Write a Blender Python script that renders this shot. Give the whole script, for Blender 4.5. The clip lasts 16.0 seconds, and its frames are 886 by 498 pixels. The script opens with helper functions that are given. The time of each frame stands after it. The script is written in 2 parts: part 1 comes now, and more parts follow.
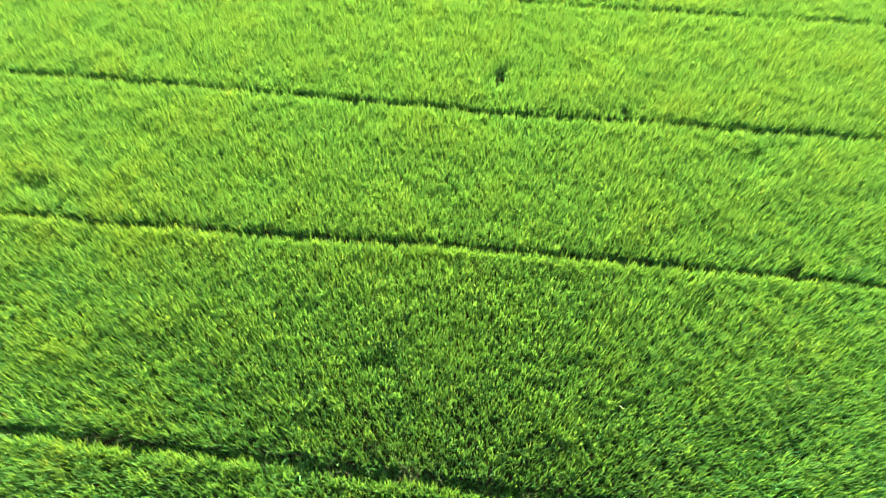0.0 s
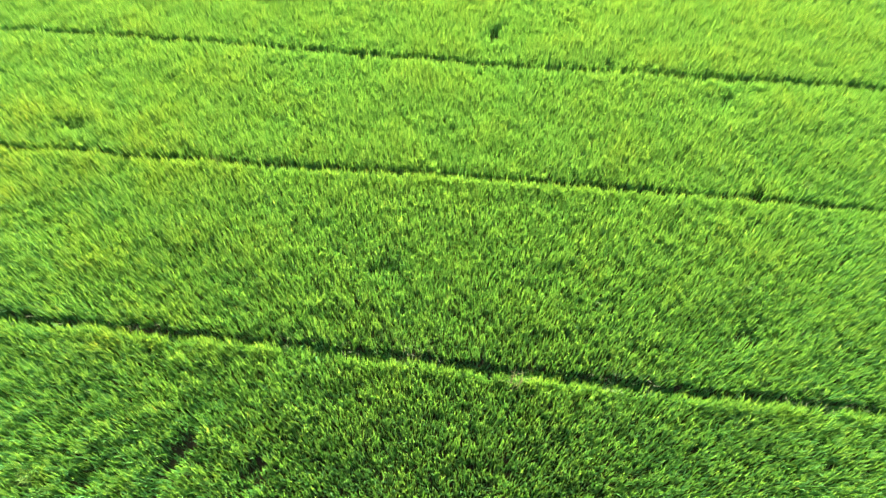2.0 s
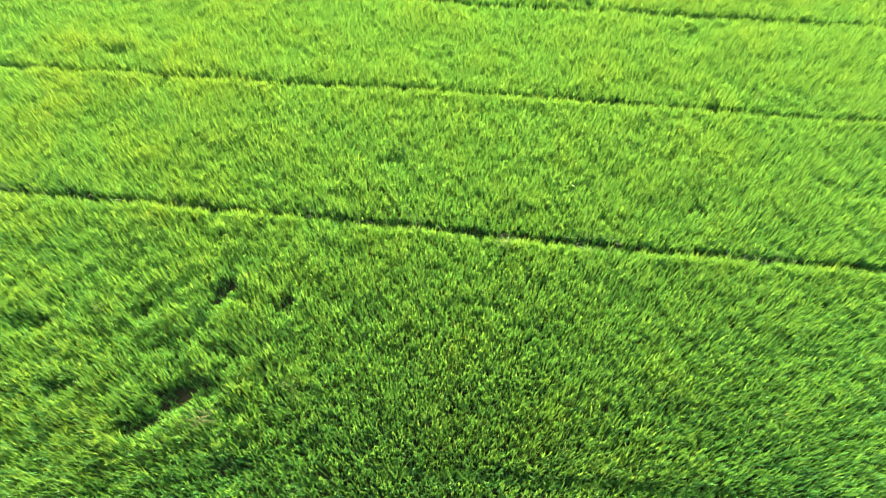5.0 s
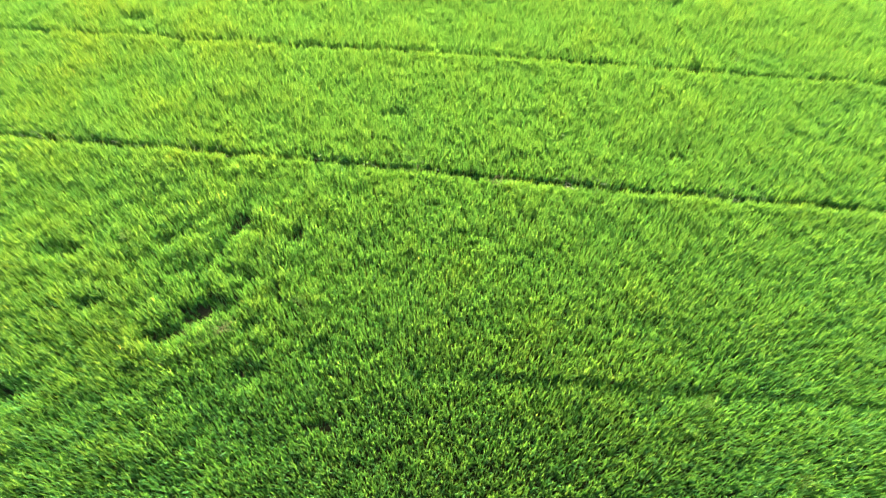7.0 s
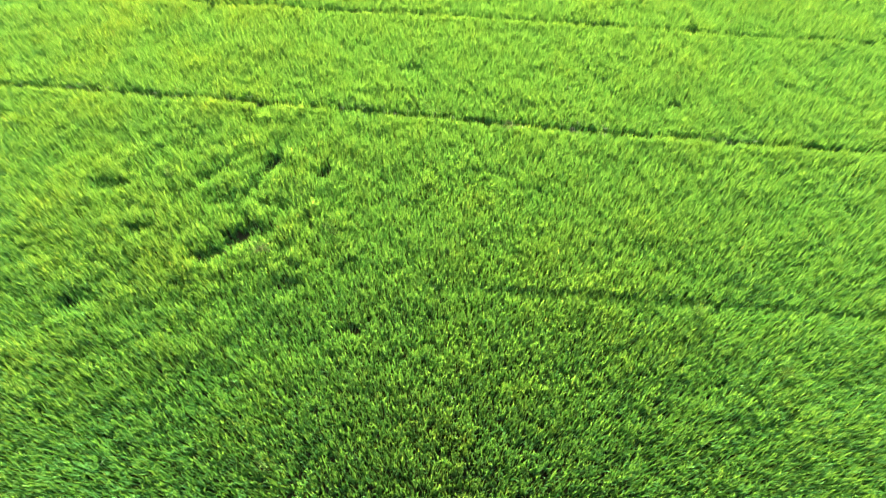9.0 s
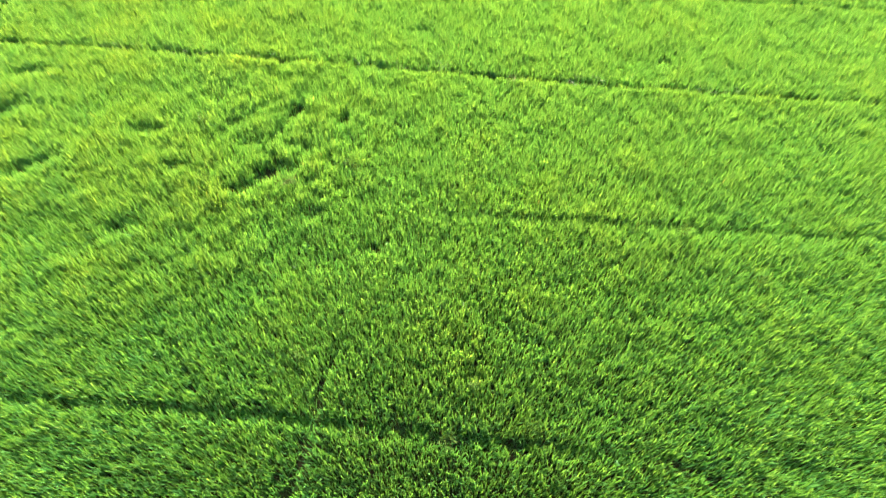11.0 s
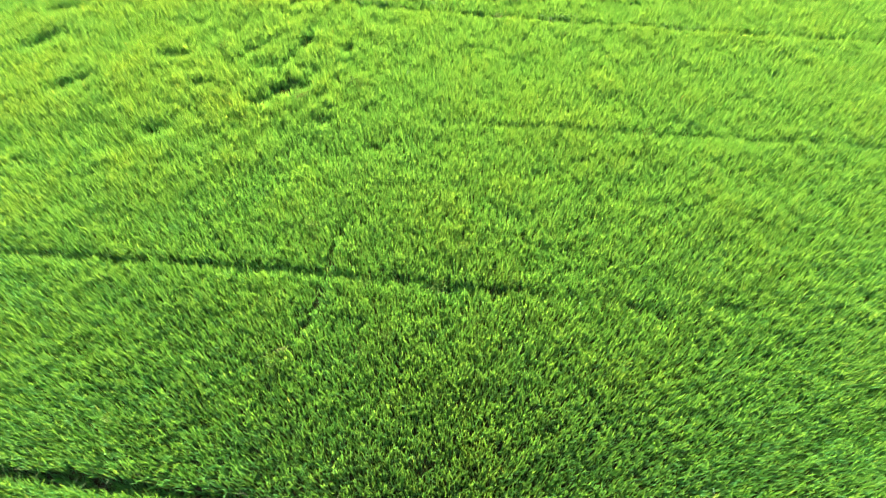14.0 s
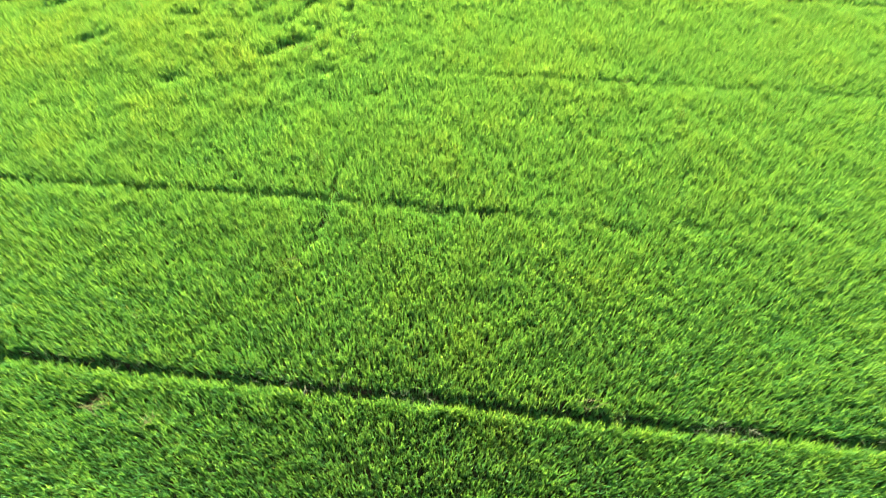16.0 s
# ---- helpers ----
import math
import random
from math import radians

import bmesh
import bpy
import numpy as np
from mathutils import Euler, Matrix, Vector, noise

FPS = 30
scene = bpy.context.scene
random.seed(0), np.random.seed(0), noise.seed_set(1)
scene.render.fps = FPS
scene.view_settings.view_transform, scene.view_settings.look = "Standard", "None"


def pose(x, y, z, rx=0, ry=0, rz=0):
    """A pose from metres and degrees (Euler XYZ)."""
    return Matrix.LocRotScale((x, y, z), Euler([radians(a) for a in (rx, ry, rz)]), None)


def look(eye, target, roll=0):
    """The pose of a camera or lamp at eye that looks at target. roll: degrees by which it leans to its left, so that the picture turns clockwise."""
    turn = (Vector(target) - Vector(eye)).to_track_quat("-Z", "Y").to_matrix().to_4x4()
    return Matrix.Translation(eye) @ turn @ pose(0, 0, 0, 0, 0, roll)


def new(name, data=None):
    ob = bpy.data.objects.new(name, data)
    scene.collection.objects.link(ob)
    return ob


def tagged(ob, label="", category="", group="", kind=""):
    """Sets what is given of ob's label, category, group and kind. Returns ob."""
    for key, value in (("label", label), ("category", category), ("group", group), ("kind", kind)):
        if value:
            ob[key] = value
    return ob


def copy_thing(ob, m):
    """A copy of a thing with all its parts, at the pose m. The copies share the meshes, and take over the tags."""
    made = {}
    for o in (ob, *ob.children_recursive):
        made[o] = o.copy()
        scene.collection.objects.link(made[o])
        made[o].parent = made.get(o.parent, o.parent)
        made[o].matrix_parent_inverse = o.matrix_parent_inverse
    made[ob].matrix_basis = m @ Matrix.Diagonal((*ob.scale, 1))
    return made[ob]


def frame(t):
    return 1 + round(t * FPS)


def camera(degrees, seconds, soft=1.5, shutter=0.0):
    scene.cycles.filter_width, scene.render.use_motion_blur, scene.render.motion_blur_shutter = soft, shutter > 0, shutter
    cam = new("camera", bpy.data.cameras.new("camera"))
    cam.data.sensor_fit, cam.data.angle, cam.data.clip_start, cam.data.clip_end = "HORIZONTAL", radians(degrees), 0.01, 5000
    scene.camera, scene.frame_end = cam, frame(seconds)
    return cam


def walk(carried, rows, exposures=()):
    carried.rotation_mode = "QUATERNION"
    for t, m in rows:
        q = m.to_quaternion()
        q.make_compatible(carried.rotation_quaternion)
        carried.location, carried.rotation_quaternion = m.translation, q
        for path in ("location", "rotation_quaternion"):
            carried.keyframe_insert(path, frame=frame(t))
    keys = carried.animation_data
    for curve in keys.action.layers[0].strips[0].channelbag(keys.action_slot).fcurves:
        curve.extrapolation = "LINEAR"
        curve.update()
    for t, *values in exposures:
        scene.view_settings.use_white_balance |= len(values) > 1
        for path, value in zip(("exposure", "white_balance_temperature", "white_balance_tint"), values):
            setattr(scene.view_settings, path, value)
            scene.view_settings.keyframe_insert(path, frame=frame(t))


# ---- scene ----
cam = camera(78.0, 16.0, soft=1.45)

PATH = [
    (0, (-0.136, 1.929, 10.263), (-0.222, 3.082, 8.631), 0.7),
    (0.5, (-0.082, 1.375, 10.287), (-0.167, 2.531, 8.657), 0.7),
    (1, (-0.02, 0.853, 10.316), (-0.108, 2.008, 8.685), 0.6),
    (1.5, (0.05, 0.289, 10.347), (-0.04, 1.442, 8.715), 0.5),
    (2, (0.134, -0.328, 10.34), (0.041, 0.828, 8.711), 0.3),
    (2.5, (0.165, -0.941, 10.356), (0.075, 0.216, 8.726), 0.5),
    (3, (0.174, -1.54, 10.381), (0.086, -0.383, 8.752), 0.5),
    (3.5, (0.199, -2.124, 10.393), (0.111, -0.966, 8.765), 0.5),
    (4, (0.251, -2.679, 10.419), (0.164, -1.521, 8.791), 0.5),
    (6.5, (0.579, -5.108, 10.372), (0.488, -3.94, 8.751), 0.5),
    (7, (0.575, -5.565, 10.337), (0.49, -4.394, 8.717), 0.8),
    (7.5, (0.61, -6.039, 10.291), (0.52, -4.869, 8.672), 0.6),
    (8, (0.583, -6.556, 10.27), (0.489, -5.384, 8.652), 0.4),
    (8.5, (0.484, -7.049, 10.31), (0.391, -5.88, 8.69), 0.5),
    (9, (0.427, -7.557, 10.336), (0.331, -6.389, 8.716), 0.4),
    (11.5, (0.317, -10.202, 10.384), (0.226, -9.031, 8.765), 0.5),
    (12, (0.384, -10.722, 10.386), (0.293, -9.552, 8.767), 0.6),
    (12.5, (0.448, -11.257, 10.37), (0.361, -10.086, 8.751), 0.7),
    (13, (0.533, -11.799, 10.373), (0.448, -10.629, 8.753), 0.8),
    (13.5, (0.594, -12.366, 10.379), (0.515, -11.195, 8.759), 1.1),
    (14, (0.672, -12.926, 10.378), (0.595, -11.753, 8.76), 1.2),
    (14.5, (0.74, -13.473, 10.376), (0.665, -12.299, 8.759), 1.3),
    (15, (0.816, -13.997, 10.38), (0.742, -12.825, 8.761), 1.2),
    (15.5, (0.882, -14.532, 10.364), (0.81, -13.36, 8.745), 1.3),
    (16, (0.954, -15.061, 10.342), (0.884, -13.887, 8.725), 1.4),
]
walk(cam, [(t, look(e, g, r)) for t, e, g, r in PATH])

# ---- sky, sun, exposure ----
SUN_AZ, SUN_EL = radians(-1), radians(24)      # azimuth from +y towards +x
world = bpy.data.worlds.new("sky")
scene.world = world
world.use_nodes = True
wn = world.node_tree
sky = wn.nodes.new("ShaderNodeTexSky")
sky.sky_type, sky.sun_disc = "NISHITA", False
sky.air_density, sky.dust_density, sky.ozone_density = 0.7, 7.0, 0.0
sky.sun_elevation, sky.sun_rotation = SUN_EL, SUN_AZ
back = wn.nodes["Background"]
wn.links.new(sky.outputs["Color"], back.inputs["Color"])
back.inputs["Strength"].default_value = 0.125
sun = new("sun", bpy.data.lights.new("sun", "SUN"))
sun.data.energy, sun.data.angle, sun.data.color = 5.0, radians(0.6), (1.0, 0.93, 0.80)
sun_way = Vector((math.sin(SUN_AZ) * math.cos(SUN_EL), math.cos(SUN_AZ) * math.cos(SUN_EL), math.sin(SUN_EL)))
sun.matrix_world = look(sun_way * 60, (0, 0, 0))
scene.view_settings.exposure = 2.53


# ---- materials ----
def graph(name):
    """A new node material, its tree and its principled shader."""
    m = bpy.data.materials.new(name)
    m.use_nodes = True
    return m, m.node_tree, m.node_tree.nodes["Principled BSDF"]


def node(tree, kind, **sockets):
    n = tree.nodes.new(kind)
    for key, value in sockets.items():
        n.inputs[key.replace("_", " ")].default_value = value
    return n


def ramp(tree, fac, *stops):
    n = tree.nodes.new("ShaderNodeValToRGB")
    while len(n.color_ramp.elements) < len(stops):
        n.color_ramp.elements.new(0.5)
    for e, (at, col) in zip(n.color_ramp.elements, stops):
        e.position, e.color = at, (*col, 1)
    tree.links.new(fac, n.inputs["Fac"])
    return n.outputs["Color"]


def mixed(tree, fac, a, b, blend="MIX"):
    n = tree.nodes.new("ShaderNodeMix")
    n.data_type, n.blend_type = "RGBA", blend
    for value, socket in ((fac, n.inputs[0]), (a, n.inputs[6]), (b, n.inputs[7])):
        if isinstance(value, (int, float)):
            socket.default_value = value
        elif isinstance(value, tuple):
            socket.default_value = (*value, 1)
        else:
            tree.links.new(value, socket)
    return n.outputs[2]


def leaf_material(name, dry=(1.0, 1.0, 1.0)):
    """The rice leaf; dry: a colour tint, warm on the furrow rims to imitate sunlit edges."""
    m, tree, bsdf = graph(name)
    links = tree.links
    geo = tree.nodes.new("ShaderNodeNewGeometry")
    coord = tree.nodes.new("ShaderNodeTexCoord")
    # each leaf its own shade of green, a few of them dry
    own = ramp(tree, geo.outputs["Random Per Island"],
               (0.0, (0.063, 0.188, 0.041)), (0.5, (0.080, 0.226, 0.053)), (0.9, (0.099, 0.268, 0.069)),
               (0.993, (0.124, 0.285, 0.078)), (0.9998, (0.18, 0.26, 0.09)))
    # patches of the crop that are better or worse fed
    big = node(tree, "ShaderNodeTexNoise", Scale=0.75, Detail=3.0, Roughness=0.6)
    links.new(coord.outputs["Object"], big.inputs["Vector"])
    feed = ramp(tree, big.outputs["Fac"], (0.30, (0.94, 0.98, 1.03)), (0.50, (1.0, 1.0, 1.0)), (0.72, (1.16, 1.05, 0.94)))
    tuft = node(tree, "ShaderNodeTexNoise", Scale=5.0, Detail=2.0)
    links.new(coord.outputs["Object"], tuft.inputs["Vector"])
    vary = ramp(tree, tuft.outputs["Fac"], (0.33, (0.86, 0.92, 0.96)), (0.66, (1.12, 1.06, 0.97)))
    col = mixed(tree, 1.0, mixed(tree, 1.0, own, feed, "MULTIPLY"), vary, "MULTIPLY")
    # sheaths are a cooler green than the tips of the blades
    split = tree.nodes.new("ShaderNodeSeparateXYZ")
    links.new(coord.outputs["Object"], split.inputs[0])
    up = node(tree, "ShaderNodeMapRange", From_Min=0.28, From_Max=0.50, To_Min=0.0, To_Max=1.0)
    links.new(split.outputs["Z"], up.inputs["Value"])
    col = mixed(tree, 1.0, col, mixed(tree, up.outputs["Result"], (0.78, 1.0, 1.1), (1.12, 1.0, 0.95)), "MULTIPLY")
    # blotchy yellow tint in the west, painting in the veil of sunlight there
    off = node(tree, "ShaderNodeVectorMath")
    off.operation = "DISTANCE"
    off.inputs[1].default_value = (-10.5, 1.8, 0.1)
    long = node(tree, "ShaderNodeMapping")
    long.inputs["Scale"].default_value = (1.0, 0.45, 0.3)
    links.new(coord.outputs["Object"], long.inputs["Vector"])
    links.new(long.outputs[0], off.inputs[0])
    reach = node(tree, "ShaderNodeMapRange", From_Min=1.5, From_Max=7.5, To_Min=0.42, To_Max=0.0)
    links.new(off.outputs["Value"], reach.inputs["Value"])
    blotch = ramp(tree, big.outputs["Fac"], (0.30, (0, 0, 0)), (0.62, (1, 1, 1)))
    amount = tree.nodes.new("ShaderNodeMath")
    amount.operation = "MULTIPLY"
    links.new(reach.outputs["Result"], amount.inputs[0])
    links.new(blotch, amount.inputs[1])
    col = mixed(tree, amount.outputs[0], col, mixed(tree, 1.0, col, (1.45, 1.08, 0.8), "MULTIPLY"))
    col = mixed(tree, 1.0, col, dry, "MULTIPLY")
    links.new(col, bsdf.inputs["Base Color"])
    bsdf.inputs["Roughness"].default_value = 0.38
    bsdf.inputs["Specular IOR Level"].default_value = 0.65
    thin = tree.nodes.new("ShaderNodeBsdfTranslucent")
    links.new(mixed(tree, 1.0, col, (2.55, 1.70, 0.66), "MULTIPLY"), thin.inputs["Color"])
    both = tree.nodes.new("ShaderNodeMixShader")
    both.inputs[0].default_value = 0.30
    links.new(bsdf.outputs[0], both.inputs[1])
    links.new(thin.outputs[0], both.inputs[2])
    links.new(both.outputs[0], tree.nodes["Material Output"].inputs["Surface"])
    return m


def mud_material():
    m, tree, bsdf = graph("damp mud")
    links = tree.links
    coord = tree.nodes.new("ShaderNodeTexCoord")
    big = node(tree, "ShaderNodeTexNoise", Scale=1.3, Detail=4.0)
    fine = node(tree, "ShaderNodeTexNoise", Scale=24.0, Detail=5.0, Roughness=0.65)
    for n in (big, fine):
        links.new(coord.outputs["Object"], n.inputs["Vector"])
    base = ramp(tree, big.outputs["Fac"], (0.35, (0.034, 0.036, 0.013)), (0.50, (0.050, 0.048, 0.020)), (0.68, (0.082, 0.060, 0.030)))
    grit = ramp(tree, fine.outputs["Fac"], (0.35, (0.6, 0.62, 0.6)), (0.7, (1.3, 1.25, 1.15)))
    links.new(mixed(tree, 1.0, base, grit, "MULTIPLY"), bsdf.inputs["Base Color"])
    wet = ramp(tree, big.outputs["Fac"], (0.3, (0.7, 0.7, 0.7)), (0.6, (0.95, 0.95, 0.95)))
    links.new(wet, bsdf.inputs["Roughness"])
    bsdf.inputs["Specular IOR Level"].default_value = 0.2
    bump = node(tree, "ShaderNodeBump", Strength=0.6, Distance=0.03)
    links.new(fine.outputs["Fac"], bump.inputs["Height"])
    links.new(bump.outputs[0], bsdf.inputs["Normal"])
    return m


def far_material():
    m, tree, bsdf = graph("far rice canopy")
    links = tree.links
    coord = tree.nodes.new("ShaderNodeTexCoord")
    big = node(tree, "ShaderNodeTexNoise", Scale=0.3, Detail=5.0)
    fine = node(tree, "ShaderNodeTexNoise", Scale=7.0, Detail=6.0, Roughness=0.7)
    for n in (big, fine):
        links.new(coord.outputs["Object"], n.inputs["Vector"])
    base = ramp(tree, big.outputs["Fac"], (0.3, (0.020, 0.066, 0.009)), (0.7, (0.036, 0.096, 0.014)))
    tips = ramp(tree, fine.outputs["Fac"], (0.3, (0.55, 0.6, 0.6)), (0.7, (1.3, 1.2, 1.0)))
    links.new(mixed(tree, 1.0, base, tips, "MULTIPLY"), bsdf.inputs["Base Color"])
    bsdf.inputs["Roughness"].default_value = 0.9
    bsdf.inputs["Specular IOR Level"].default_value = 0.1
    bump = node(tree, "ShaderNodeBump", Strength=1.0, Distance=0.12)
    links.new(fine.outputs["Fac"], bump.inputs["Height"])
    links.new(bump.outputs[0], bsdf.inputs["Normal"])
    return m


def straw_material():
    m, tree, bsdf = graph("dry straw")
    geo = tree.nodes.new("ShaderNodeNewGeometry")
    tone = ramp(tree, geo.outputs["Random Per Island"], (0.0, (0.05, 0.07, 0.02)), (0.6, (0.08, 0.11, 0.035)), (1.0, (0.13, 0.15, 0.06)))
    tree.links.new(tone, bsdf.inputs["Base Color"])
    bsdf.inputs["Roughness"].default_value = 0.6
    return m


def wet_material():
    m, tree, bsdf = graph("wet furrow mud")
    links = tree.links
    coord = tree.nodes.new("ShaderNodeTexCoord")
    big = node(tree, "ShaderNodeTexNoise", Scale=2.2, Detail=4.0)
    fine = node(tree, "ShaderNodeTexNoise", Scale=30.0, Detail=5.0, Roughness=0.65)
    for n in (big, fine):
        links.new(coord.outputs["Object"], n.inputs["Vector"])
    base = ramp(tree, big.outputs["Fac"], (0.35, (0.030, 0.026, 0.014)), (0.65, (0.085, 0.062, 0.032)))
    grit = ramp(tree, fine.outputs["Fac"], (0.35, (0.6, 0.62, 0.6)), (0.7, (1.35, 1.25, 1.1)))
    links.new(mixed(tree, 1.0, base, grit, "MULTIPLY"), bsdf.inputs["Base Color"])
    bsdf.inputs["Roughness"].default_value = 0.62
    bsdf.inputs["Specular IOR Level"].default_value = 0.25
    bump = node(tree, "ShaderNodeBump", Strength=0.7, Distance=0.03)
    links.new(fine.outputs["Fac"], bump.inputs["Height"])
    links.new(bump.outputs[0], bsdf.inputs["Normal"])
    return m


def weed_material(name, dark, pale):
    m, tree, bsdf = graph(name)
    geo = tree.nodes.new("ShaderNodeNewGeometry")
    tone = ramp(tree, geo.outputs["Random Per Island"], (0.0, dark), (1.0, pale))
    tree.links.new(tone, bsdf.inputs["Base Color"])
    bsdf.inputs["Roughness"].default_value = 0.75
    bsdf.inputs["Specular IOR Level"].default_value = 0.2
    thin = tree.nodes.new("ShaderNodeBsdfTranslucent")
    tree.links.new(mixed(tree, 1.0, tone, (1.4, 1.3, 0.9), "MULTIPLY"), thin.inputs["Color"])
    both = tree.nodes.new("ShaderNodeMixShader")
    both.inputs[0].default_value = 0.35
    tree.links.new(bsdf.outputs[0], both.inputs[1])
    tree.links.new(thin.outputs[0], both.inputs[2])
    tree.links.new(both.outputs[0], tree.nodes["Material Output"].inputs["Surface"])
    return m


# the second leaf is a lit copy of the first, tinted yellower and brighter
LEAF, RIM_LIT_LEAF = leaf_material("rice leaf"), leaf_material("sun-tinted rim rice leaf", (1.13, 1.03, 0.90))
MUD, FAR, STRAW, WET = mud_material(), far_material(), straw_material(), wet_material()
WEED = weed_material("pale weed leaf", (0.055, 0.115, 0.014), (0.085, 0.15, 0.022))
STALK = weed_material("pale weed stalk", (0.05, 0.09, 0.02), (0.08, 0.12, 0.035))

# ---- the lie of the field ----
# Furrows run across the field: the line of each one's near bank as y at x = -12, -4, 0, 4, 12, its width, its depth,
# the stretch of x over which it is open, and how clear of plants it is.
FURROWS = [
    ((-11.14, -11.27, -11.41, -11.52, -11.62), 0.18, 0.14, (-99, 99), 1.0),
    ((-6.70, -6.56, -6.60, -6.74, -6.70), 0.12, 0.08, (-99, 4.8), 0.64),
    ((-1.45, -1.43, -1.40, -1.37, -1.30), 0.14, 0.05, (-1.9, 99), 0.42),
    ((4.26, 4.13, 3.97, 3.79, 3.66), 0.185, 0.14, (-99, 99), 0.94),
    ((8.97, 8.93, 8.99, 8.88, 8.67), 0.165, 0.12, (-99, 99), 0.95),
    ((14.00, 13.75, 13.55, 13.50, 13.42), 0.165, 0.12, (-99, 99), 0.94),
    ((19.28, 19.19, 19.10, 18.97, 18.79), 0.165, 0.12, (-99, 99), 0.94),
]
# Thin spots and hollows in the crop: x, y, half-length, half-width, turn in degrees, how bare (1: open mud).
HOLLOWS = [
    (-5.36, -0.92, 0.36, 0.14, 25, 0.9), (-4.90, -0.32, 0.34, 0.19, 66, 1.0), (-4.74, 2.05, 0.38, 0.17, 75, 0.75),
    (-7.15, -0.40, 0.28, 0.16, 20, 0.45), (-3.33, 1.75, 0.32, 0.15, 80, 0.55), (-1.93, -2.55, 0.26, 0.13, 10, 0.40),
    (-7.75, -2.35, 0.40, 0.18, 20, 0.45), (-3.45, -1.55, 0.28, 0.14, 10, 0.42), (0.48, 15.15, 0.32, 0.14, 80, 0.8),
    (-10.5, 10.0, 0.40, 0.20, 0, 0.30), (5.86, 5.15, 0.25, 0.15, 10, 0.26), (-1.65, 6.15, 0.35, 0.15, 15, 0.28),
    (7.05, 12.55, 0.28, 0.16, 70, 0.4), (-11.0, -0.7, 0.55, 0.2, 35, 0.45), (-12.8, 1.2, 0.6, 0.25, 50, 0.45),
    (-12.9, 3.0, 0.5, 0.2, 20, 0.4), (-5.6, 0.6, 0.35, 0.16, 30, 0.4), (-6.2, 1.4, 0.30, 0.15, 40, 0.4),
    (-4.1, 0.4, 0.30, 0.13, 60, 0.4), (-8.4, 0.9, 0.40, 0.18, 10, 0.4), (-5.0, 1.1, 0.34, 0.16, 70, 0.4),
    (-2.22, -5.40, 0.42, 0.085, 82, 0.52), (-2.30, -6.10, 0.34, 0.085, 92, 0.56), (-2.38, -7.1, 0.40, 0.085, 84, 0.56), (-2.52, -7.9, 0.40, 0.085, 76, 0.48),
    (1.40, -6.68, 0.24, 0.10, -8, 0.65), (0.30, -6.72, 0.26, 0.10, -5, 0.5), (6.4, -6.6, 0.6, 0.08, 0, 0.3),
    (4.6, -6.85, 0.45, 0.10, -5, 0.3), (3.9, 13.9, 0.15, 0.12, 0, 0.6), (-5.78, -11.84, 0.24, 0.13, 50, 0.6), (-6.05, 4.30, 0.30, 0.12, 0, 0.9),
    (-8.6, 8.6, 0.30, 0.10, 80, 0.5), (7.0, 9.0, 0.30, 0.16, 80, 0.5),
]


def bumps(x, y, size, seed, octaves=2):
    """Smooth random values, about -1 to 1, on points of the plan."""
    rng = np.random.default_rng(seed)
    out, amp = np.zeros_like(x), 1.0
    for _ in range(octaves):
        table = rng.uniform(-1, 1, (64, 64))
        u, v = x / size + 31.7, y / size + 17.3
        i, j = np.floor(u).astype(int), np.floor(v).astype(int)
        fu, fv = u - i, v - j
        fu, fv = fu * fu * (3 - 2 * fu), fv * fv * (3 - 2 * fv)
        a, b = table[i % 64, j % 64], table[(i + 1) % 64, j % 64]
        c, d = table[i % 64, (j + 1) % 64], table[(i + 1) % 64, (j + 1) % 64]
        out += amp * ((a * (1 - fu) + b * fu) * (1 - fv) + (c * (1 - fu) + d * fu) * fv)
        size, amp = size / 2.1, amp * 0.5
    return out


def bank(k, x):
    """The y of furrow k's near bank at x, a little wavering."""
    line = np.interp(x, (-12, -4, 0, 4, 12), FURROWS[k][0])
    return line + 0.03 * bumps(x, np.full_like(x, 5.0 * k), 0.7, 40 + k)


def furrow(x, y, margin=0.0):
    """How far in a furrow each point lies (0 on the beds, 1 on a furrow's floor), the furrow's depth and how clear it is."""
    inside, deep, clear = np.zeros_like(x), np.zeros_like(x), np.zeros_like(x)
    for k, (_, width, depth, (x0, x1), open_) in enumerate(FURROWS):
        width_here = width * (1 + 0.12 * bumps(x, np.full_like(x, 9.0 * k), 0.9, 60 + k))
        off = np.abs(y - bank(k, x) - width_here / 2)
        f = np.clip((width_here / 2 + margin - off) / 0.05 + 0.5, 0, 1)
        ends = np.clip((x - x0) / 4.0, 0, 1) * np.clip((x1 - x) / 5.0, 0, 1)
        f = f * np.clip(ends * 1.3, 0, 1)
        deep, clear = np.where(f > inside, depth, deep), np.where(f > inside, open_, clear)
        inside = np.maximum(inside, f)
    return inside, deep, clear


def hollow(x, y):
    """How bare the crop is at each point, 0 to 1."""
    bare = np.zeros_like(x)
    for hx, hy, a, b, turn, most in HOLLOWS:
        c, s = math.cos(radians(turn)), math.sin(radians(turn))
        u, v = (x - hx) * c + (y - hy) * s, -(x - hx) * s + (y - hy) * c
        d = np.sqrt((u / a) ** 2 + (v / b) ** 2) + 0.25 * bumps(x, y, 0.16, 77)
        bare = np.maximum(bare, 0.95 * most * np.clip(1.65 - d, 0, 1))
    return bare


def rough(x, y):
    """How tussocky the stand is: high about the hollows west of the middle, low elsewhere."""
    return 0.24 + 0.76 * np.exp(-(((x + 5.4) / 3.0) ** 2 + ((y - 0.7) / 3.2) ** 2))


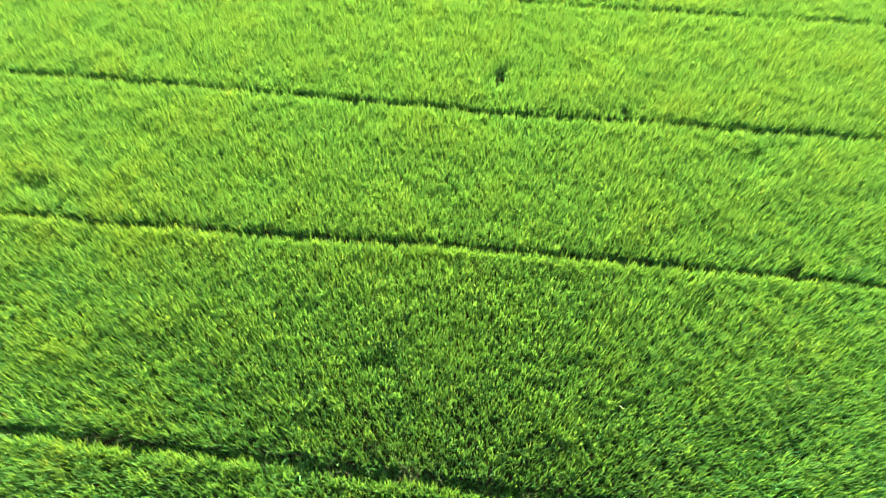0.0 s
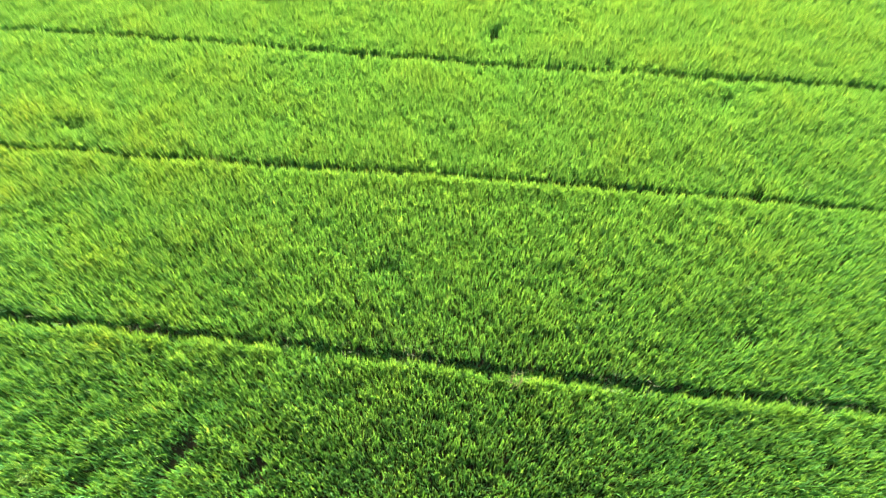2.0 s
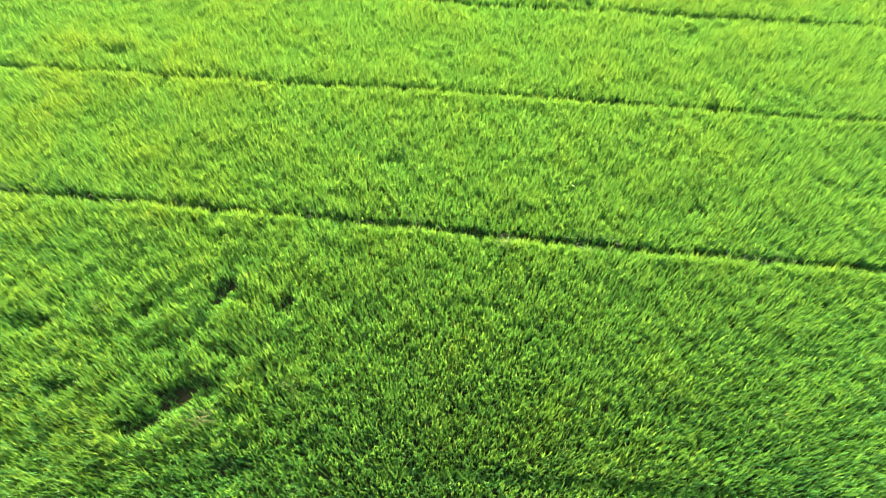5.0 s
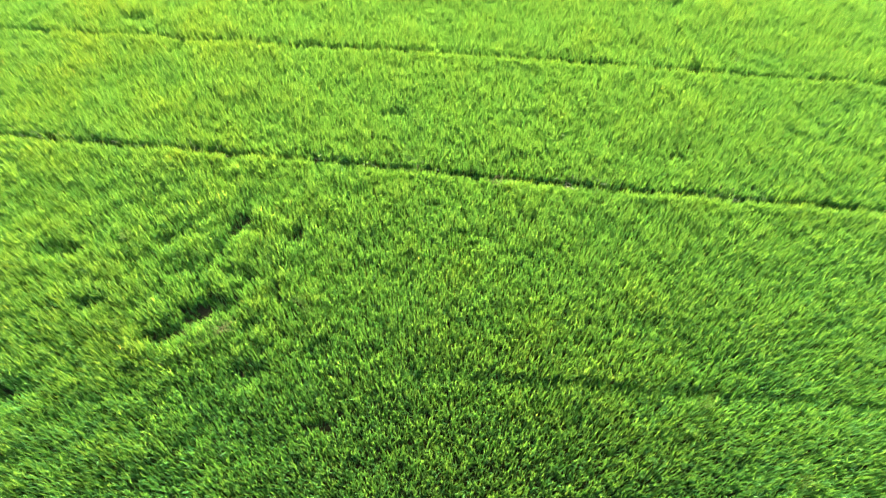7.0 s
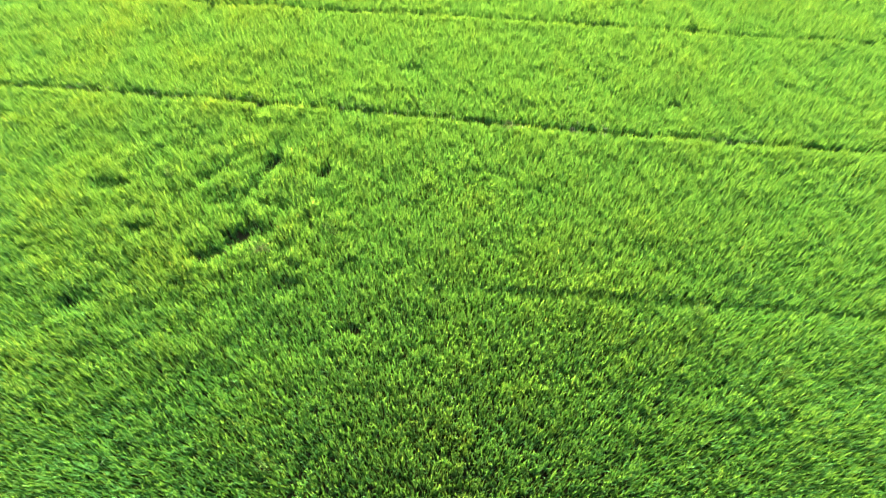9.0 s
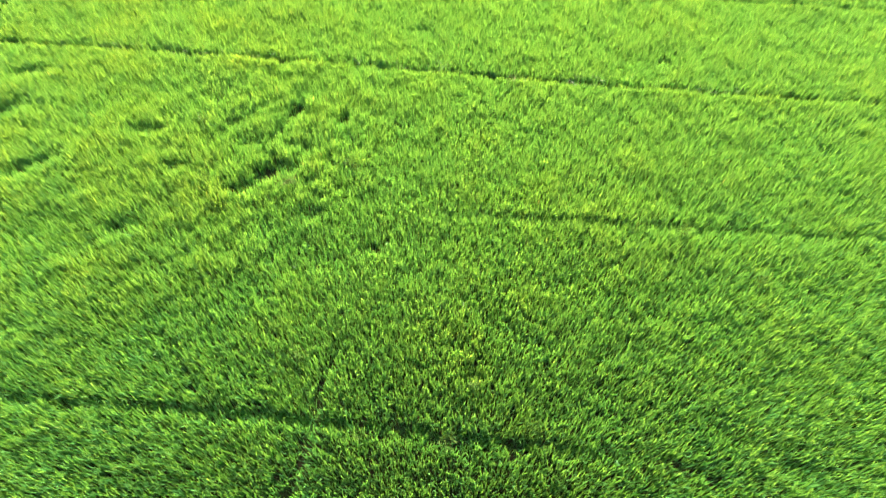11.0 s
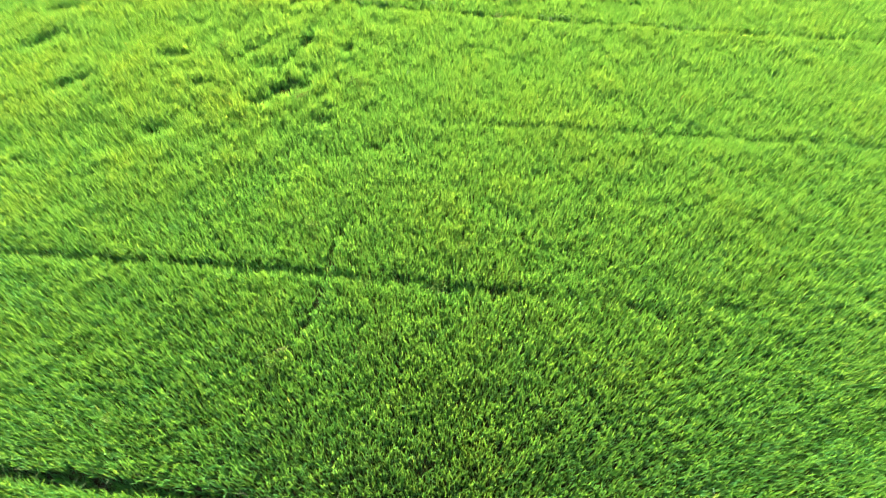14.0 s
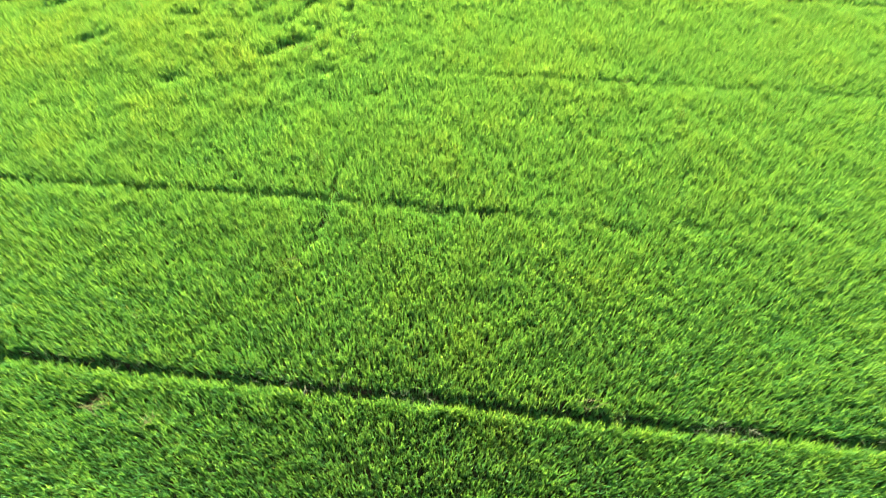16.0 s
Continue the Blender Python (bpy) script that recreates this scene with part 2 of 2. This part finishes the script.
def canopy(x, y):
    """The height to which the crop reaches."""
    h = 0.50 + 0.03 * bumps(x, y, 2.6, 3) + 0.03 * bumps(x, y, 0.9, 6) + (0.012 + 0.115 * rough(x, y)) * bumps(x, y, 0.25, 4)
    f, _, clear = furrow(x, y, 0.02)
    return h * (1 - 0.72 * hollow(x, y)) * (1 - 0.5 * f * clear)


def ground_height(x, y):
    f, deep, _ = furrow(x, y)
    return -f * deep + 0.012 * bumps(x, y, 0.25, 8) - 0.03 * hollow(x, y)


def numpy_mesh(name, verts, loops, starts, material):
    """A mesh straight from arrays: corners, the corner of each loop, and each face's first loop."""
    me = bpy.data.meshes.new(name)
    me.vertices.add(len(verts))
    me.vertices.foreach_set("co", verts.astype(np.float32).ravel())
    me.loops.add(len(loops))
    me.loops.foreach_set("vertex_index", loops.astype(np.int32))
    me.polygons.add(len(starts))
    me.polygons.foreach_set("loop_start", starts.astype(np.int32))
    me.update(calc_edges=True)
    me.materials.append(material)
    return me


def sheet(name, xs, ys, height, material, keep=None):
    """A grid over the lines xs and ys, with its height at each crossing."""
    gx, gy = np.meshgrid(xs, ys)
    z = height(gx, gy)
    verts = np.stack([gx, gy, z], -1).reshape(-1, 3)
    n = len(xs)
    i, j = np.meshgrid(np.arange(n - 1), np.arange(len(ys) - 1))
    if keep is not None:
        cx, cy = (xs[:-1] + xs[1:]) / 2, (ys[:-1] + ys[1:]) / 2
        chosen = keep(*np.meshgrid(cx, cy))
        i, j = i[chosen], j[chosen]
    a = (j * n + i).ravel()
    loops = np.stack([a, a + 1, a + n + 1, a + n], -1).ravel()
    me = numpy_mesh(name, verts, loops, np.arange(0, len(loops), 4), material)
    me.polygons.foreach_set("use_smooth", np.ones(len(me.polygons), bool))
    return me


FAR_LINES = np.array([2000.0, 900, 400, 180, 90, 50, 34])
gx = np.concatenate([-FAR_LINES, np.arange(-26, 26.1, 0.4), FAR_LINES[::-1]])
fine_y = np.concatenate([np.arange(-0.65, 0.95, 0.05) + f[0][2] for f in FURROWS])
gy = np.unique(np.concatenate([-FAR_LINES, np.arange(-24, 31, 0.35), fine_y, FAR_LINES[::-1] + 8]))
ground = tagged(new("ground", sheet("ground", gx, gy, ground_height, MUD)),
                "damp brown mud of a rice field with shallow furrows", "ground", kind="structure")


def furrow_floor(k, number):
    """The wet floor of furrow k, a thin sheet of mud that follows it."""
    _, width, _, (x0, x1), _ = FURROWS[k]
    xs = np.arange(max(x0, -16.5), min(x1 - 2, 15.6), 0.15)
    v = np.linspace(0.12, 0.88, 6)
    x = np.repeat(xs[:, None], len(v), 1)
    y = bank(k, x) + v[None, :] * width
    z = ground_height(x, y) + 0.012 + 0.006 * bumps(x, y, 0.13, 90 + k)
    verts = np.stack([x, y, z], -1).reshape(-1, 3)
    i, j = np.meshgrid(np.arange(len(xs) - 1), np.arange(len(v) - 1), indexing="ij")
    a = (i * len(v) + j).ravel()
    loops = np.stack([a, a + len(v), a + len(v) + 1, a + 1], -1).ravel()
    me = numpy_mesh("furrow", verts, loops, np.arange(0, len(loops), 4), WET)
    me.polygons.foreach_set("use_smooth", np.ones(len(me.polygons), bool))
    return tagged(new(f"furrow_{number}", me), "narrow furrow of dark wet mud between strips of rice", "furrow",
                  "furrows", "structure")


for number, k in enumerate((0, 1, 3, 4, 5, 6), 1):
    furrow_floor(k, number)

# ---- the crop ----
NEAR_X, NEAR_Y = (-16.2, 15.4), (-14.6, 20.9)


def seen_closely(x, y):
    """The part of the field that gets the full stand of leaves."""
    west = np.interp(y, (-14.5, 1.0, 18.0), (-7.2, -15.2, -16.1))
    east = np.interp(y, (-13.5, 4.0, 20.0), (9.2, 15.2, 13.9))
    return (x > west) & (x < east) & (y > NEAR_Y[0]) & (y < NEAR_Y[1])


def leaves(rng, x, y, erect, arched, width, lean, spread):
    """Corners of the leaves of rice plants at x, y, four to a leaf: of each plant, first its erect blades, which rise from the
    sheaths to a point, then those whose ends bow outwards, and an old one low down."""
    tall = canopy(x, y) * rng.uniform(0.91, 1.07, len(x))
    # the wind has left neighbours leaning the same way
    lean_x = rng.normal(0, 0.06, len(x)) + 0.03 * bumps(x, y, 0.8, 51)
    lean_y = rng.normal(0, 0.06, len(x)) + 0.03 * bumps(x, y, 0.8, 52)
    out = []
    for per, bowed, least, most in ((erect, False, 0.80, 1.03), (arched, True, 0.62, 0.96), (1, True, 0.34, 0.58)):
        n = len(x) * per
        h = np.repeat(tall, per) * rng.uniform(least, most, n)
        tilt = np.stack([np.repeat(lean_x, per), np.repeat(lean_y, per), np.ones(n)], -1)
        about = rng.uniform(0, 2 * np.pi, n)
        away = spread * np.sqrt(rng.uniform(0, 1, n))
        spin = about + rng.normal(0, 0.9, n)
        way = np.stack([np.cos(spin), np.sin(spin), np.zeros(n)], -1)
        twist = spin + np.pi / 2 + rng.normal(0, 0.8, n)
        side = np.stack([np.cos(twist), np.sin(twist), rng.normal(0, 0.15, n)], -1)
        side = side * (width * rng.uniform(0.65, 1.35, n) / 2)[:, None]
        first = np.radians(np.abs(rng.normal(0, lean * (1.5 if bowed else 1.0), n)))
        second = first + np.radians(10 + rng.gamma(1.8, 13.0, n) if bowed else rng.gamma(1.5, 5.5, n))
        joint = h * rng.uniform(0.57, 0.80, n)
        p0 = np.stack([np.repeat(x, per) + away * np.cos(about), np.repeat(y, per) + away * np.sin(about), np.full(n, -0.02)], -1)
        p1 = p0 + joint[:, None] * (np.tan(first)[:, None] * way + tilt)
        p2 = p1 + (h - joint)[:, None] * (np.sin(second)[:, None] * way + np.cos(second)[:, None] * tilt)
        out.append(np.stack([p0, p1 + side, p2, p1 - side], 1).reshape(-1, 3))
    return np.concatenate(out)


def stand(name, rng, x, y, erect=7, arched=1, width=0.0182, lean=5.0, spread=0.044, material=LEAF):
    """One mesh of all the leaves of the plants at x, y."""
    verts = leaves(rng, x, y, erect, arched, width, lean, spread)
    loops = np.arange(len(verts))
    return numpy_mesh(name, verts, loops, loops[::4], material)


def plants(rng, xr, yr, gap):
    """Jittered places of plants at the given mean gap, none in the furrows and few in the hollows."""
    gx, gy = np.meshgrid(np.arange(*xr, gap), np.arange(*yr, gap))
    x = (gx + rng.uniform(-0.5, 0.5, gx.shape) * gap).ravel()
    y = (gy + rng.uniform(-0.5, 0.5, gy.shape) * gap).ravel()
    f, _, clear = furrow(x, y, 0.045)
    keep = (rng.uniform(0, 1, len(x)) > f * clear) & (rng.uniform(0, 1.15, len(x)) > hollow(x, y))
    return x[keep], y[keep]


def strips(x, y):
    """Which bed each point lies on, counted between the furrows that run the whole way."""
    return sum((y > bank(k, x) + FURROWS[k][1] / 2).astype(int) for k in (0, 1, 3, 4, 5, 6))


rng = np.random.default_rng(12)
px, py = plants(rng, NEAR_X, NEAR_Y, 0.082)
close = seen_closely(px, py)
px, py = px[close], py[close]
bed = strips(px, py)
STRIP_LABELS = [
    "strip of young bright green rice below the widest furrow",
    "strip of dense green rice with a narrow trodden line",
    "wide strip of tussocky green rice with bare muddy hollows",
    "strip of even bright green rice between two furrows",
    "strip of yellowish green rice with a few thin spots",
    "strip of sunlit yellow-green rice with one small hole",
    "far strip of sunlit yellow-green rice",
]
for k, label in enumerate(STRIP_LABELS):
    mine = bed == k
    if mine.any():
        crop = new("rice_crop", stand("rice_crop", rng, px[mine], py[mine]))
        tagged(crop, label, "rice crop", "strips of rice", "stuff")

# short self-sown grass and tillers along the furrows
gap = 0.06
tx, ty = np.meshgrid(np.arange(*NEAR_X, gap), np.concatenate([np.arange(-0.35, 0.6, gap) + f[0][2] for f in FURROWS]))
tx = (tx + rng.uniform(-0.5, 0.5, tx.shape) * gap).ravel()
ty = (ty + rng.uniform(-0.5, 0.5, ty.shape) * gap).ravel()
low = (furrow(tx, ty)[0] > 0.3) & seen_closely(tx, ty) & (rng.uniform(0, 1, len(tx)) < 0.8 + 0.4 * bumps(tx, ty, 0.5, 21))
weeds = new("furrow_weeds", stand("furrow_weeds", rng, tx[low], ty[low], 6, 3, 0.014, 14, 0.05))
tagged(weeds, "low green grass and tillers sprouting in the muddy furrows", "weeds", kind="stuff")

# ragged plants on the near rims of the furrows, their sunlit glow tinted in
for k in (0, 3, 4):
    ex = rng.uniform(*NEAR_X, 1500)
    ey = bank(k, ex) - np.abs(rng.normal(0, 0.07, len(ex))) - 0.05
    kept = seen_closely(ex, ey) & (bumps(ex, ey, 1.1, 70 + k) > rng.uniform(-1.2, 0.9, len(ex)))
    rim = new("furrow_rim", stand("furrow_rim", rng, ex[kept], ey[kept], 6, 2, 0.0175, 7.5, 0.04, RIM_LIT_LEAF))
    tagged(rim, "ragged rice along the rim of a furrow, tinted as if sunlit", "rice crop", "furrow rims", "stuff")

# dry straw and bent dead leaves caught along the banks
sx = rng.uniform(*NEAR_X, 5500)
which = rng.choice((0, 0, 0, 3), len(sx))
sy = np.array([bank(k, sx) + rng.normal(0, 0.05, len(sx)) + rng.integers(0, 2, len(sx)) * FURROWS[k][1] for k in range(len(FURROWS))])
sy = sy[which, np.arange(len(sx))]
lie = seen_closely(sx, sy) & (furrow(sx, sy, 0.1)[2] > 0.9) & (bumps(sx, sy, 1.4, 33) > rng.uniform(-0.3, 1.7, len(sx)))
sx, sy = sx[lie], sy[lie]
heading, rise = rng.uniform(0, 2 * np.pi, len(sx)), rng.uniform(-0.1, 0.5, len(sx))
size = rng.uniform(0.08, 0.22, len(sx))
along = np.stack([np.cos(heading), np.sin(heading), rise], -1) * size[:, None]
across = np.stack([-np.sin(heading), np.cos(heading), np.zeros(len(sx))], -1) * 0.0032
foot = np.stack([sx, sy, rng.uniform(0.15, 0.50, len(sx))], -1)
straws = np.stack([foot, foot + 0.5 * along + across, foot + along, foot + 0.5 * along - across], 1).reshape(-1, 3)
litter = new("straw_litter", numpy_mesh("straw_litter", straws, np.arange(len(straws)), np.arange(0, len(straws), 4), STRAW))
tagged(litter, "pale dry straw caught among the plants along the furrows", "straw", kind="stuff")

# the crop goes on past the part that is seen closely
ox, oy = plants(rng, (-21, 20), (-19.5, 26), 0.22)
away = ~seen_closely(ox, oy)
around = new("rice_crop", stand("rice_crop_around", rng, ox[away], oy[away], 5, 2, 0.066, 8, 0.11))
tagged(around, "surrounding stand of green rice past the furrowed strips", "rice crop", kind="stuff")
far_x = np.concatenate([-FAR_LINES, np.arange(-21, 20.1, 0.5), FAR_LINES[::-1]])
far_y = np.concatenate([-FAR_LINES, np.arange(-19.5, 26.1, 0.5), FAR_LINES[::-1] + 8])


def past(x, y):
    return (x < -21) | (x > 20) | (y < -19.5) | (y > 25.5)


def far_height(x, y):
    """The closed canopy far off, and lower down the old leaves that hide the mud under the nearer stand."""
    return np.where(past(x, y), 0.42 + 0.02 * bumps(x, y, 9, 5), 0.20 + 0.05 * bumps(x, y, 0.6, 15))


distant = new("distant_crop", sheet("distant_crop", far_x, far_y, far_height, FAR,
                                    lambda x, y: past(x, y) | (~seen_closely(x, y) & (furrow(x, y, 0.22)[0] < 0.01))))
tagged(distant, "far green rice canopy reaching to the horizon", "rice field", kind="stuff")

# ---- single weeds among the rice ----
def part(name, me, parent, label=""):
    ob = new(name, me)
    ob.parent = parent
    return tagged(ob, label)


def blades(rng, count, radius, low, high, length, width):
    """Corners of short broad leaves that fill a dome."""
    a, d = rng.uniform(0, 2 * np.pi, count), radius * np.sqrt(rng.uniform(0, 1, count))
    z = rng.uniform(low, high, count) - 0.25 * d
    foot = np.stack([d * np.cos(a), d * np.sin(a), z], -1)
    turn, lift = a + rng.normal(0, 0.8, count), np.radians(rng.uniform(25, 82, count))
    way = np.stack([np.cos(turn) * np.cos(lift), np.sin(turn) * np.cos(lift), np.sin(lift)], -1)
    way = way * (length * rng.uniform(0.6, 1.3, count))[:, None]
    side = np.stack([-np.sin(turn), np.cos(turn), rng.normal(0, 0.2, count)], -1) * (width * rng.uniform(0.7, 1.2, count) / 2)[:, None]
    sag = np.array([0, 0, -0.015])
    return np.stack([foot, foot + 0.45 * way + side, foot + way + sag, foot + 0.45 * way - side], 1).reshape(-1, 3)


def stalk(rng, height, reach, thick):
    """A thin tapering stalk that bows outwards: a three-sided tube of six rings."""
    a = rng.uniform(0, 2 * np.pi)
    bm = bmesh.new()
    last = None
    for k in range(6):
        s = k / 5
        at = Vector((math.cos(a) * reach * s ** 1.6, math.sin(a) * reach * s ** 1.6, height * (s - 0.15 * s * s)))
        w = thick * (1 - 0.7 * s)
        ring = [bm.verts.new(at + Vector((w * math.cos(c), w * math.sin(c), 0))) for c in (0, 2.094, 4.189)]
        if last:
            for i in range(3):
                bm.faces.new((last[i], last[(i + 1) % 3], ring[(i + 1) % 3], ring[i]))
        last = ring
    bm.faces.new(last)
    me = bpy.data.meshes.new("stalk")
    bm.to_mesh(me)
    bm.free()
    me.materials.append(STALK)
    return me


def weed(name, label, category, group, seed, stalks, reach, height, leaves_count, radius, leaf, width):
    rng = np.random.default_rng(seed)
    top = tagged(new(name), label, category, group)
    for _ in range(stalks):
        part("stalk", stalk(rng, height * rng.uniform(0.8, 1.1), reach * rng.uniform(0.4, 1.2), 0.007), top, "thin pale green stalk")
    verts = blades(rng, leaves_count, radius, 0.62 * height, height, leaf, width)
    part("foliage", numpy_mesh("foliage", verts, np.arange(len(verts)), np.arange(0, len(verts), 4), WEED), top)
    return top


def sow(first, places, seed):
    """The weed at the first place, and copies of it at the others, each turned and sized its own way."""
    rng = np.random.default_rng(seed)
    for n, (x, y) in enumerate(places):
        m = pose(x, y, -0.01, 0, 0, float(rng.uniform(0, 360))) @ Matrix.Scale(float(rng.uniform(0.85, 1.15)), 4)
        if n == 0:
            first.matrix_basis = m
        else:
            copy_thing(first, m @ Matrix.Diagonal((*(1 / s for s in first.scale), 1)))


TUFT = "pale yellow-green weed tuft standing among the rice"
sow(weed("weed_tuft", TUFT, "weed", "weed tufts", 5, 4, 0.08, 0.56, 80, 0.10, 0.10, 0.014),
    [(-2.90, -8.69), (-7.09, 1.32), (-6.32, -0.79), (0.64, -5.57), (1.75, -6.30), (-2.81, -5.28), (5.25, -1.48), (6.65, -2.76)], 1)
sow(weed("weed_tuft", TUFT, "weed", "weed tufts", 6, 5, 0.12, 0.55, 70, 0.13, 0.09, 0.013),
    [(-0.74, -7.92), (-1.19, -8.32), (0.20, -6.72), (-1.42, -6.70), (-2.83, 0.05), (4.05, -11.36)], 2)
sow(weed("weed_tuft", TUFT, "weed", "weed tufts", 7, 3, 0.06, 0.58, 55, 0.08, 0.11, 0.014),
    [(-5.54, -10.06), (8.15, 9.31), (6.06, 6.31), (-6.30, 8.98), (-2.65, -0.17)], 3)
sow(weed("branching_weed", "tall branching weed with thin pale stalks at a furrow", "weed", "branching weeds", 8,
         9, 0.34, 0.66, 46, 0.22, 0.06, 0.010), [(-0.99, 4.42), (-1.36, 4.55), (-0.62, 4.36)], 4)


# ---- wisps of dead straw lying on the rice ----
def straw(rng, length):
    """One dry stalk, flat on the crop: a three-sided tube that sags at both ends."""
    bm = bmesh.new()
    last, bow = None, rng.uniform(-0.25, 0.25)
    for k in range(6):
        s = k / 5 - 0.5
        at = Vector((length * s, length * bow * (0.25 - s * s), 0.02 * math.cos(3 * s) + 0.01))
        w = 0.0045 * (1 - abs(s))
        ring = [bm.verts.new(at + Vector((0, w * math.cos(c), w * math.sin(c)))) for c in (0, 2.094, 4.189)]
        if last:
            for i in range(3):
                bm.faces.new((last[i], last[(i + 1) % 3], ring[(i + 1) % 3], ring[i]))
        last = ring
    me = bpy.data.meshes.new("straw")
    bm.to_mesh(me)
    bm.free()
    me.materials.append(PALE_STRAW)
    return me


def straw_wisp(seed, x, y, count, reach):
    rng = np.random.default_rng(seed)
    top = tagged(new("straw_wisp"), "wisp of pale dead straw fallen across green rice", "straw", "straw wisps")
    bed_height = float(canopy(np.array([x]), np.array([y]))[0])
    top.matrix_basis = pose(x, y, bed_height - 0.07)
    for _ in range(count):
        piece = part("straw", straw(rng, reach * rng.uniform(0.6, 1.2)), top)
        piece.matrix_basis = pose(float(rng.normal(0, 0.3 * reach)), float(rng.normal(0, 0.18 * reach)), float(rng.uniform(0, 0.05)),
                                  0, float(rng.normal(0, 9)), float(rng.normal(20, 38)))


PALE_STRAW = weed_material("pale dead straw", (0.11, 0.115, 0.042), (0.18, 0.175, 0.07))
for seed, (x, y, count, reach) in enumerate(((-4.20, -0.77, 13, 0.42), (1.25, 3.78, 12, 0.34), (-5.62, -11.98, 14, 0.36),
                                             (-4.55, -12.15, 9, 0.30), (-0.85, 4.12, 8, 0.30),
                                             (3.55, -11.20, 5, 0.34), (-2.75, -8.45, 6, 0.26))):
    straw_wisp(100 + seed, x, y, count, reach)
